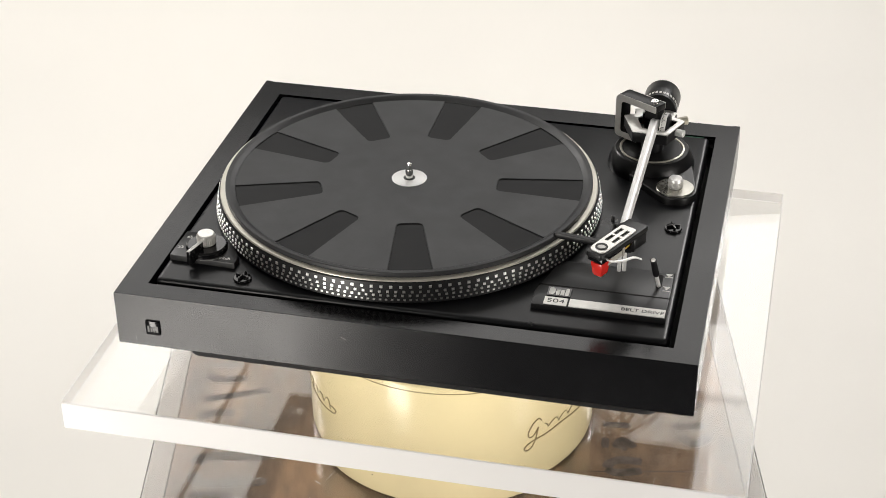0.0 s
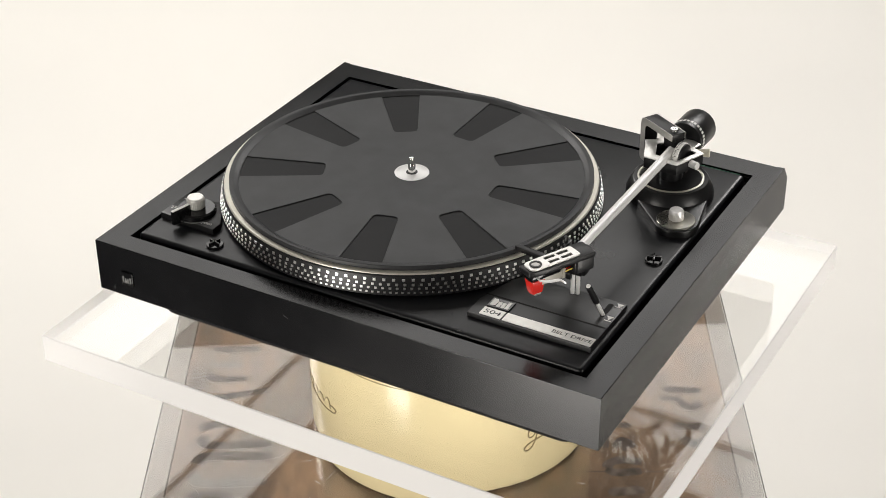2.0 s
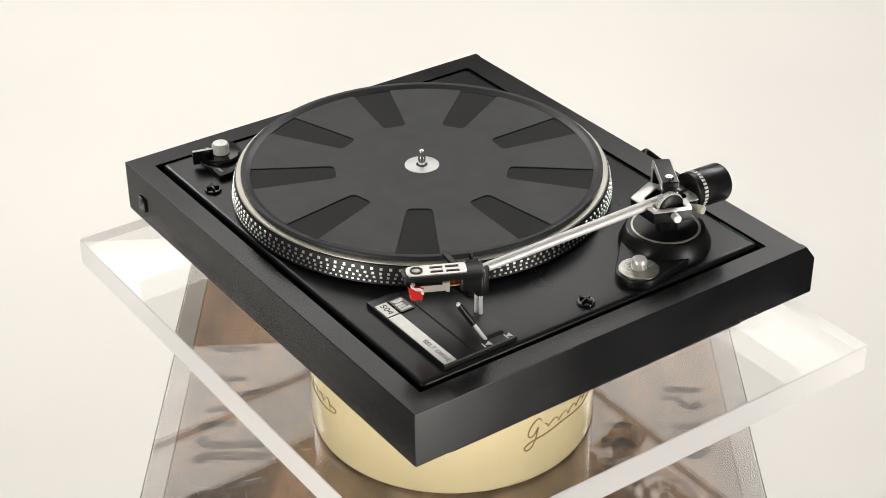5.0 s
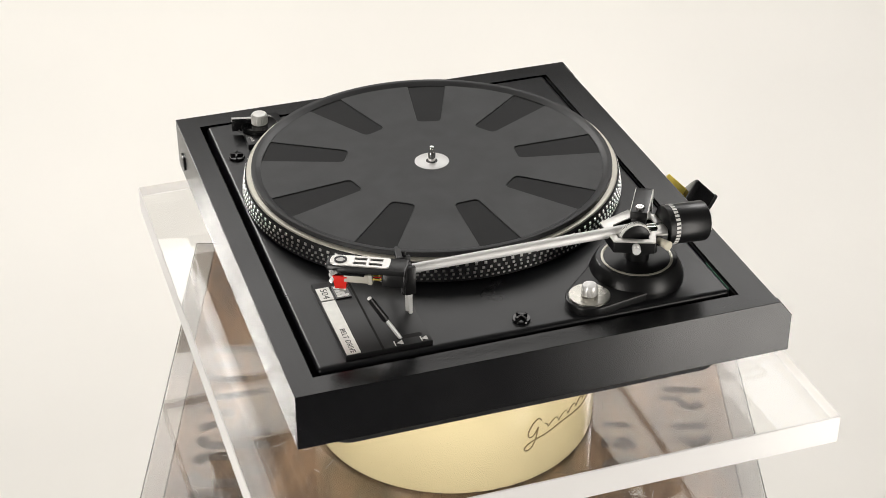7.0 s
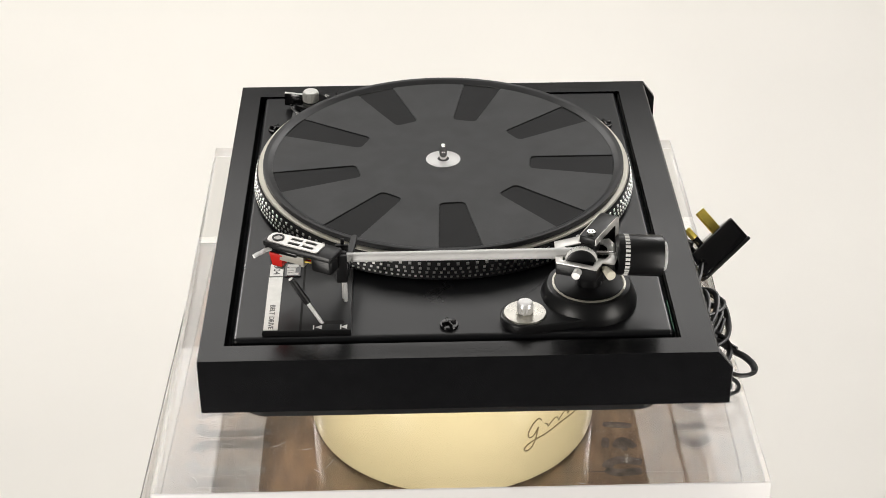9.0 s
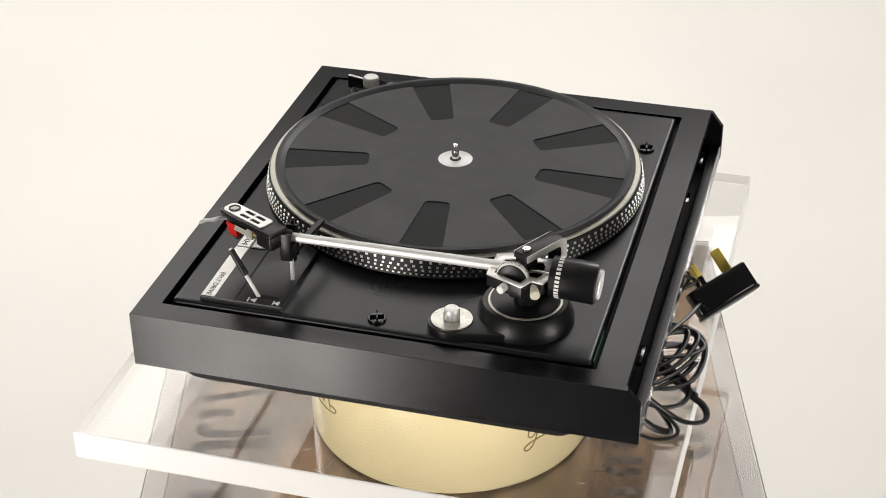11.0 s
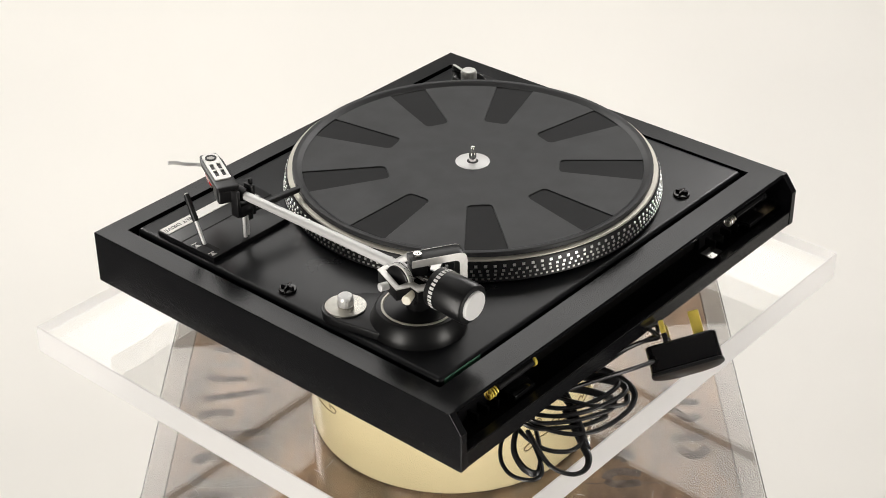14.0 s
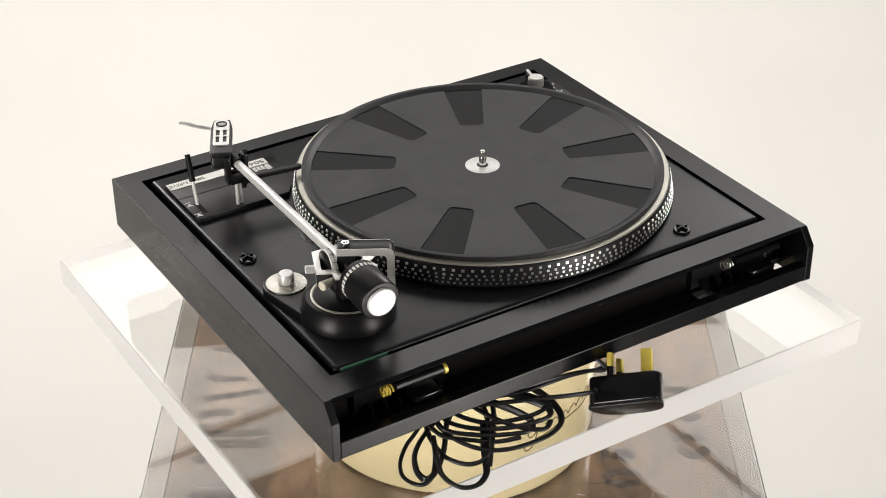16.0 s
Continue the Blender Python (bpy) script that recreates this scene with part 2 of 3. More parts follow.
def studio():
    # seamless paper: floor, curve and wall in one sheet
    line = [(290, FLOOR), (500, FLOOR), (900, FLOOR), (1500, FLOOR)]
    for k in range(1, 13):
        a = radians(90 * k / 12)
        line.append((1500 + 900 * math.sin(a), FLOOR + 900 - 900 * math.cos(a)))
    line.append((2400, 2200))
    bm = prism(line + [(y + (3 if i == 0 else 0), z - 3) if i > 3 else (y, z - 3) for i, (y, z) in reversed(list(enumerate(line)))], -2600, 2600)
    bm.transform(Matrix(((0, 0, 1, 0), (1, 0, 0, 0), (0, 1, 0, 0), (0, 0, 0, 1))))
    bmesh.ops.recalc_face_normals(bm, faces=bm.faces[:])
    solid("backdrop", bm, PAPER, "seamless white paper backdrop sweeping down over the floor", "backdrop", "structure")
    # unseen shell added to shape light: dark for black reflections, pale for bounce
    solid("ground", box(-3200, 3200, -3200, 3200, FLOOR - 120, FLOOR - 8), WALL_DARK, "unseen dark grey floor added to keep reflections black", "floor", "structure")
    solid("wall_north", box(-3200, 3200, 3000, 3100, FLOOR - 8, 2400), WALLP, "unseen pale wall added to close the set", "wall", "structure")
    solid("wall_south", box(-3200, 3200, -3100, -3000, FLOOR - 8, 2400), WALL_DARK, "unseen dark grey wall added to keep reflections black", "wall", "structure")
    solid("wall_west", box(-3100, -3000, -3000, 3000, FLOOR - 8, 2400), WALL_DARK, "unseen dark grey wall added to keep reflections black", "wall", "structure")
    solid("wall_east", box(3000, 3100, -3000, 3000, FLOOR - 8, 2400), WALL_DARK, "unseen dark grey wall added to keep reflections black", "wall", "structure")
    solid("ceiling", box(-3200, 3200, -3100, 3100, 2400, 2480), WALLP, "unseen pale ceiling added for bounce light", "ceiling", "structure")


TOP = -210.0      # upper side of the acrylic sheet on the crate
DECK_Z = -80.0    # upper side of the turning acrylic slab


def crate():
    c = thing("wooden_crate", (0, 0, FLOOR), "old wooden crate with dark stencilled marks under clear acrylic", "crate")
    top = TOP - 5.2
    part("lid", box(-231, 231, -262, 262, top - 12, top, 0.8, 1), WOOD, c, "weathered plywood lid")
    for y0, y1 in ((-262, -250), (250, 262)):
        part("side_panel", box(-231, 231, y0, y1, FLOOR, top - 12.2, 0.8, 1), WOOD, c)
    for x0, x1 in ((-231, -219), (219, 231)):
        part("side_panel", box(x0, x1, -249.8, 249.8, FLOOR, top - 12.2, 0.8, 1), WOOD, c)
    for x0, x1 in ((-249, -231.4), (231.4, 249)):
        part("edging", box(x0, x1, -262, 262, top - 30, top, 0.8, 1), STRIP, c, "grey edging strip along the lid")
    # stencilled strokes, worn past reading: width, then the points of each stroke
    strokes = [(5.6, (-211, -73), (-203, -85), (-151, -83)), (5.6, (-210, -61), (-202, -51), (-150, -51)), (5.0, (-208, -23), (-203, -36), (-151, -34)),
               (5.0, (-214, -14), (-202, -8), (-184, -8)), (5.0, (-209, -106), (-204, -100), (-178, -101)), (4.2, (-211, 11), (-186, 17), (-157, 24)),
               (4.6, (-213, 46), (-201, 40), (-178, 41)), (4.0, (-210, 61), (-185, 61)), (4.6, (-212, 84), (-170, 86)), (5.0, (183, -29), (210, -28)),
               (4.8, (188, -42), (196, -51), (204, -50), (211, -41)), (4.2, (193, 6), (201, -3), (210, 4)), (4.6, (181, 23), (212, 21)),
               (3.4, (176, 11), (195, 9)), (4.4, (124, -82), (128, -75), (138, -72), (153, -75)), (4.4, (124, -83), (132, -88), (152, -86)),
               (5.0, (123, -112), (152, -110)), (3.2, (126, -43), (125, -56)), (3.6, (133, -56), (140, -46), (149, -56)), (3.6, (125, -25), (149, -27)),
               (3.0, (139, -47), (141, -60))]
    for k, (w, *pts) in enumerate(strokes):
        part("stencil_mark", ribbon(pts, w, top - 0.5, top + 0.20 + 0.02 * (k % 7)), STENCIL, c, smooth=0)
    # saw line and short splits along the grain
    for x0, x1, y, b in ((60, 218, -88, 1.5), (-140, -60, -150, -2), (96, 210, -133, 2.5), (-120, -20, -174, 1)):
        part("grain_split", ribbon([(x0, y), ((x0 + x1) / 2, y + b), (x1, y + 1)], 0.35, top - 0.5, top + 0.12), STENCIL, c, smooth=0)
    sheet = solid("acrylic_sheet", box(-250, 250, -262, 262, TOP - 5, TOP, 0.6, 1), CLEAR_WORN,
                  "clear acrylic sheet with scratches lying on the crate", "acrylic sheet", shift=(0, 0, TOP - 5))
    sheet.visible_shadow = False
    rng = random.Random(7)
    marks = []
    for k in range(34):
        x, y, a, n = rng.uniform(-215, 215), rng.uniform(-170, 60), rng.uniform(0, 6.28), rng.uniform(5, 20)
        b = rng.uniform(-0.09, 0.09)
        line = []
        for i in range(7):
            line.append(Vector((x, y, TOP + 0.02)))
            x, y, a = x + n / 6 * math.cos(a), y + n / 6 * math.sin(a), a + b * n / 6
        marks.append(sweep(line, rng.uniform(0.16, 0.34), 0.3, 4, lambda u: 0.25 + 0.75 * math.sin(math.pi * u)))
    part("scratches", join(*marks), SCUFF, sheet, "fine white scratches", 0, "stuff")


def tin():
    t = thing("display_drum", (0, 0, TOP), "round cream enamel drum with brown script on its side", "display stand")
    z0, z1, r = TOP, -107.0, 118.0
    part("body", lathe([(r - 3, z0), (r - 0.8, z0 + 0.8), (r, z0 + 3.5), (r, z1 - 4), (r - 1.2, z1 - 1.2), (r - 4, z1), (40, z1 + 0.2)],
                       seg=128), CREAM, t, smooth=50)
    part("seam", ring([(r - 0.4, z1 - 6.2), (r + 0.25, z1 - 6.0), (r + 0.25, z1 - 5.4), (r - 0.4, z1 - 5.2)], seg=128), SCRIPT, t,
         "thin dark seam below the rim")
    part("turning_plate", lathe([(60, z1 + 0.2), (60, -103.8)], seg=64), SATIN, t, "black turning plate under the slab")

    def on_drum(az, z):
        return Vector(((r + 0.05) * math.sin(az), -(r + 0.05) * math.cos(az), z))

    # the maker's script, drawn as a plain looping pen stroke with a swash beneath it
    for az0 in (31.0, -92.5):
        def at(u, v):
            a = radians(az0 + u)
            return on_drum(a, -164 + 0.02 * u + v)
        tall = [at(u, v) for u, v in ((5.2, 9.5), (3.6, 12.5), (1.2, 9.5), (-0.8, 3.0), (-0.6, -2.2), (1.2, -2.2), (3.0, 2.0), (3.6, 4.2), (2.4, -6.0), (0.6, -12.6),
                                      (-1.6, -14.6), (-2.6, -11.8), (-0.6, -8.2), (3.0, -6.4), (8.0, -5.4), (15.0, -3.0), (22.0, -3.4), (30.0, -4.6), (38.0, -3.0), (40.6, 0.0),
                                      (39.6, 2.4), (37.8, 2.6), (36.0, 0.4))]
        wave = []
        for i in range(61):
            u = i / 60
            ph = 2 * math.pi * 5.5 * u
            high = 3.6 if u < 0.86 else 6.5
            wave.append(at(6.2 + 31 * u + 0.7 * math.sin(ph + 0.6), 2.6 + high * 0.62 * math.cos(ph) + (0.6 if u > 0.86 else 0)))
        part("script_mark", sweep(curve_points(tall, 7), 0.62, seg=5), SCRIPT, t, "thin brown pen stroke")
        part("script_mark", sweep(curve_points(wave, 2), 0.55, seg=5), SCRIPT, t, "thin brown pen stroke")
    # worn enamel along the lower edge
    rng = random.Random(3)
    chips = []
    for k in range(60):
        a, hgt = radians(rng.choice((rng.uniform(8, 88), rng.uniform(-88, 88)))), rng.uniform(0.25, 0.9)
        chips.append(sweep([on_drum(a + rng.uniform(0.004, 0.02) * i, z0 + 0.9 + hgt * 0.5 + rng.uniform(-0.3, 0.3)) for i in range(4)], hgt * 0.55, 1, 5,
                           lambda u: 0.35 + 0.65 * math.sin(math.pi * u)))
    for k in range(9):
        a, z = radians(rng.uniform(-70, 75)), rng.uniform(-200, -135)
        chips.append(sweep([on_drum(a, z), on_drum(a + 0.004, z + 0.4)], 0.4, 1, 5))
    part("chips", join(*chips), CHIP, t, "dark chips in the enamel", 0, "stuff")


# ---------------------------------------------------------------- what turns
def slab():
    ob = solid("acrylic_slab", box(-247, 253, -213.5, 212, -103.5, DECK_Z, 0.7, 1), CLEAR,
               "thick clear acrylic slab with polished edges on the drum", "acrylic slab", shift=(0, 0, -103.5))
    ob.data.materials.append(EDGE)
    for f in ob.data.polygons:
        f.material_index = 1 if abs(f.normal.z) < 0.95 else 0
    ob.visible_shadow = False
    return ob


SX, SY = -32.5, -5.7          # spindle


def record_player():
    d = thing("record_player", (0, 0, DECK_Z), "black belt drive record player with satin black plinth", "record player")
    # --- plinth
    x0, x1, yf, yb, zb = -210.0, 211.0, -179.5, 177.0, -43.3
    ix0, ix1, iyf, iyb = -190.0, 192.5, -162.5, 153.0
    front = box(x0, x1, yf, iyf, zb, 0)
    bevel(front, 0.4, lambda p: abs(p.z - zb / 2) > 1 and p.y < iyf - 0.1 and (p.y < yf + 0.1 or abs(p.x - x0) < 0.1 or abs(p.x - x1) < 0.1))
    sides = []
    turn = Matrix(((0, 0, 1, 0), (1, 0, 0, 0), (0, 1, 0, 0), (0, 0, 0, 1)))
    wall = 6.0
    for a, b, outer in ((x0, ix0, x0), (ix1, x1, x1)):
        s = box(a, b, iyf, iyb, zb, 0)
        bevel(s, 0.4, lambda p, o=outer: abs(p.x - o) < 0.1 and iyf + 0.1 < p.y < iyb - 0.1)
        sides.append(s)
    for a, b, outer in ((x0, x0 + wall, x0), (x1 - wall, x1, x1)):
        s = prism([(iyb, zb), (187, zb), (187, -13), (yb, 0), (iyb, 0)], a, b)
        s.transform(turn)
        bmesh.ops.recalc_face_normals(s, faces=s.faces[:])
        bevel(s, 0.4, lambda p, o=outer: abs(p.x - o) < 0.1 and p.y > iyb + 0.1 or p.y > yb - 1)
        sides.append(s)
    cx0, cx1 = x0 + wall, x1 - wall
    back = prism([(iyb, -4), (yb - 1.0, -4), (yb, -1.2), (yb - 1.2, 0), (iyb, 0)], cx0, cx1)
    back.transform(turn)
    bmesh.ops.recalc_face_normals(back, faces=back.faces[:])
    lip = box(cx0, cx1, 178, 186.6, zb, -30, 0.8)
    plinth = part("plinth", join(front, *sides, back, lip), VINYL, d, "satin black vinyl plinth with an open back", 0)
    for bx in ((ix0, ix1, 146, 152.5, zb, -6.5), (ix0, ix1, 151.8, 152.9, -6.4, -2.2), (ix0, ix1, iyf, 145.9, zb, -16), (-190, -129, 152.6, 177.9, zb, -38), (-114, cx1, 152.6, 177.9, zb, -38),
               (-129, -114, 152.6, 160, zb, -38), (-129, -114, 172, 177.9, zb, -38), (cx0, -190, 168, 177.9, zb, -38), (cx0, -190, 152.6, 156, zb, -38)):
        part("inner_board", box(*bx), CAVITY, plinth)
    part("badge", box(-187.4, -176.6, yf - 1.6, yf + 0.5, -32.2, -20.6, 0.5), GLOSS, plinth, "small gloss black badge")
    part("badge_mark", join(*[box(-185.8 + k * 2.2, -184.4 + k * 2.2, yf - 1.9, yf - 1.5, -29.5, -25.5 + (1.2 if k in (0, 3) else 0))
                              for k in range(4)]), GREYPRINT, plinth)
    for pts in ([(-196, -179.55, -39), (-196, -179.55, -36.5)], [(-40, -179.55, -14), (-36, -179.55, -16)]):
        part("scuff", sweep(curve_points(pts, 5), 0.13, seg=4), GREYPRINT, plinth, "small pale scuff", 0)
    # sockets in the open back for the lid hinges
    for sx, ax0, ax1, cx in ((160, 114, 153, 142), (-137, -186, -145, -152)):
        sock = part("hinge_socket", join(box(cx - 36, cx + 36, 153, 157, -37, -5), box(cx - 34, cx + 30, 157, 170, -7.5, -4.8),
                                         *[box(cx - 30 + k * 11, cx - 28 + k * 11, 157, 166, -37, -30) for k in range(6)]), SATIN, d)
        coil = [Vector((sx - 4 + i * 0.16, 170 + 3.4 * math.cos(i * 0.40), -14.5 + 3.4 * math.sin(i * 0.40))) for i in range(50)]
        part("spring", sweep(coil, 0.75, seg=6), BRASS if sx > 0 else NICKEL, sock, "small brass coil spring")
        part("axle", rod((ax0, 169, -14.5), (ax1, 169, -14.5), 3.2, bev=0.5), SATIN if sx > 0 else GLOSS, sock)
        part("axle_cap", rod((ax0 - 2.5, 169, -14.5), (ax0 + 0.2, 169, -14.5), 3.9, bev=0.4), BRASS if sx > 0 else GLOSS, sock)
        part("catch", box(ax0 + 4, ax0 + 26, 160, 176, -30, -26, 0.8), GLOSS, sock)
    part("base_pan", prism(rounded([(-160, -165), (180, -165), (197, -142), (197, 132), (180, 150), (-160, 150), (-172, 132), (-172, -142)], 5), -59, -43.5, 2.5), SATIN, d)
    for fx, fy in ((-90, -92), (110, -92), (-90, 84), (110, 84)):
        part("foot", lathe([(15, DECK_Z), (16, DECK_Z + 2), (14, -64), (18, -59.2)], fx, fy, 32), RUBBER_DARK, d)
    # --- chassis plate
    part("chassis", prism(rounded(rect(-186.5, 187.5, -157.5, 149.0), 4), -14, 1.2, 4.5, 5, True), PAINT, d,
              "satin black metal top plate with rounded edges")
    part("circuit_board", box(146, 183, 149.1, 149.6, -13, 0.2), GREEN, d, "green circuit board edge behind the plate")
    for cx, cy, turn in ((174.5, -7, 20), (-123.6, -144.7, 75), (-122.9, 133.3, 10)):
        sc = part("transport_screw", lathe([(6.6, 1.2), (6.8, 2.2), (6.2, 3.2), (3.8, 3.4)], cx, cy, 28), GLOSS, d)
        for k in (0, 90):
            w = box(-5.2, 5.2, -0.7, 0.7, 0, 2.2, 0.3)
            w.transform(Matrix.Translation((cx, cy, 3.3)) @ Matrix.Rotation(radians(turn + k), 4, "Z"))
            part("cross_rib", w, GLOSS, sc)
    # --- platter
    pl = part("platter", lathe([(120, 2.4), (149.6, 2.6), (150.7, 3.6), (148.0, 17.8), (147.4, 18.6), (140, 18.7)], SX, SY, 160), SATIN, d,
              "black platter rim with strobe dots", 25)
    part("platter_rim", ring([(147.0, 18.4), (146.9, 19.3), (146.4, 19.8), (142.8, 19.9), (142.8, 18.4)], SX, SY, 160), RIMMETAL, pl,
         "champagne coloured metal rim")
    dots = bmesh.new()
    for z, n, w, h in ((15.2, 133, 2.3, 2.1), (11.7, 160, 2.1, 1.85), (8.8, 180, 2.0, 1.7), (5.7, 216, 1.9, 1.4)):
        r = 148.2 + (17.8 - z) / 14.2 * 2.5
        for i in range(n):
            a = 2 * math.pi * (i + (0.5 if n in (160, 216) else 0)) / n
            t, o = Vector((-math.sin(a), math.cos(a), 0)), Vector((math.cos(a), math.sin(a), 0))
            up = Vector((-0.17 * o.x, -0.17 * o.y, 1)).normalized()
            c0 = Vector((SX, SY, z)) + o * (r - 0.15)
            c1 = c0 + o * 0.5
            vs = [dots.verts.new(c + sx * t * w / 2 * k + sz * up * h / 2 * k) for c, k in ((c0, 1.0), (c1, 0.86))
                  for sx, sz in ((-1, -1), (1, -1), (1, 1), (-1, 1))]
            dots.faces.new(vs[4:])
            for j in range(4):
                dots.faces.new((vs[j], vs[(j + 1) % 4], vs[4 + (j + 1) % 4], vs[4 + j]))
    part("strobe_dots", dots, SILVER_DOT, pl, "rows of small bright strobe dots", 0, "stuff")
    part("spindle", lathe([(3.0, 19), (3.0, 27.6), (2.6, 28.4), (2.5, 30.6), (1.7, 33.6), (1.0, 34.1)], SX, SY, 32), CHROME, d, "chrome spindle")
    # --- lettered plate at the front
    lettered_plate(d)
    cue_lever(d)
    arm_base(d)
    tonearm(d)
    pitch_control(d)
    return d


def lettered_plate(d):
    zt = 5.4
    p = part("control_plate", prism([(88, -136.6), (183.3, -136.6), (183.3, -75), (104, -75), (97, -85), (88, -118)], 1.0, zt, 0.8, 2, True), SATIN, d,
             "black control plate with silver strips")
    # black strip level with the plate; its colour stands for shade in a cut
    part("groove_shade", box(89.5, 183.2, -111.0, -109.4, zt - 0.3, zt + 0.06), CAVITY, p, smooth=0)
    part("silver_strip", box(114.6, 182.5, -135.8, -125.8, zt - 0.3, zt + 0.5, 0.15, 1), PLATE_SILVER, p, "brushed silver strip with black words")
    part("silver_tag", box(96.6, 113.2, -135.6, -125.8, zt - 0.3, zt + 0.5, 0.15, 1), PLATE_SILVER, p, "silver tag with a black number")
    lettering("words", "BELT DRIVE", 5.3, Matrix.Translation((166.5, -131.0, zt + 0.6)), INK, p, squeeze=1.12)
    lettering("number", "504", 6.8, Matrix.Translation((104.9, -130.8, zt + 0.6)), INK, p, squeeze=1.3)
    # maker's mark as plain shapes
    part("mark_panel", box(97.0, 114.4, -124.8, -113.0, zt - 0.3, zt + 0.9, 0.3, 1), GLOSS, p)
    part("mark_block", join(prism([(98.6, -123.2), (101.4, -123.2), (102.8, -121.2), (102.8, -116.6), (101.4, -114.6), (98.6, -114.6)], zt + 0.5, zt + 1.2),
                            *[box(103.6 + 3.3 * k, 106.2 + 3.3 * k, -123.2, -117.0 + (2.4 if k == 2 else 0), zt + 0.5, zt + 1.2) for k in range(3)]),
         WHITE, p, smooth=0)
    for cx, cy, flip in ((179.6, -97.5, -1), (179.6, -80.0, 1)):
        tri_ = prism([(cx - 2.6, cy + 2.2), (cx, cy - 2.2), (cx + 2.6, cy + 2.2)], zt - 0.2, zt + 0.25)
        bar = box(cx - 2.6, cx + 2.6, cy - 4.0, cy - 3.2, zt - 0.2, zt + 0.25) if flip < 0 else box(cx - 2.6, cx + 2.6, cy - 2.6, cy - 1.8, zt - 0.2, zt + 0.25)
        part("lift_symbol", join(tri_, bar), WHITE, p, "small white arrow mark", 0)


def cue_lever(d):
    # solid pad painted black in place of a shaded opening
    part("slot_shade", prism(rounded(rect(171.6, 175.8, -98, -80), 2), 4.6, 5.5), CAVITY, d)
    a, b = Vector((174.2, -93.5, 2.0)), Vector((170.3, -115.8, 40.0))
    lv = part("cue_lever", rod(a, a.lerp(b, 0.62), 1.4, 1.4), ALU_SATIN, d, "thin chrome lever with a black grip")
    part("grip", rod(a.lerp(b, 0.50), a.lerp(b, 0.985), 2.5, 2.2, bev=0.4), SATIN, lv)
    part("tip", rod(a.lerp(b, 0.98), b, 1.7, 1.4), WHITE, lv)


PX, PY = 145.4, 93.0          # arm pivot


def arm_base(d):
    hull = []
    kx, ky, kr, br = 169.7, 46.2, 17.2, 32.0
    ang = math.atan2(ky - PY, kx - PX)
    gap = math.hypot(kx - PX, ky - PY)
    off = math.acos((br - kr) / gap)
    for i in range(25):
        a = ang + off + (2 * math.pi - 2 * off) * i / 24
        hull.append((PX + br * math.cos(a), PY + br * math.sin(a)))
    for i in range(17):
        a = ang - off + 2 * off * i / 16
        hull.append((kx + kr * math.cos(a), ky + kr * math.sin(a)))
    b = part("arm_base", prism(hull, 1.0, 7.2, 1.2, 3, True), SATIN, d, "teardrop shaped black arm base")
    part("collar", lathe([(34.8, 1.1), (34.8, 5), (33.8, 8), (30.3, 15.4), (29.2, 16.2), (22, 16.2), (21, 13)], PX, PY, 72), SATIN, b)
    part("bright_ring", ring([(26.2, 16.0), (26.2, 16.7), (24.8, 16.9), (24.0, 16.0)], PX, PY, 72), RIMMETAL, b, "thin bright metal ring")
    part("well", lathe([(23.8, 16.0), (23.8, 16.35), (10, 16.4)], PX, PY, 48), SATIN, b)
    part("skating_dial", lathe([(15.0, 7.0), (15.0, 8.1), (14.6, 8.5), (2, 8.5)], kx, ky, 64), NICKEL, b, "flat nickel dial disc")
    kn = [(4.8, 8.4), (5.6, 9.0), (5.6, 15.6), (4.9, 16.8), (1, 16.9)]
    part("knurled_knob", lathe(kn, kx, ky, 40), KNOB, b, "small knurled aluminium knob")
    part("knurl", join(*[rod((kx + 5.6 * math.cos(a), ky + 5.6 * math.sin(a), 9.2), (kx + 5.6 * math.cos(a), ky + 5.6 * math.sin(a), 14.4), 0.3, seg=5)
                         for a in (2 * math.pi * i / 36 for i in range(36))]), ALU, b)


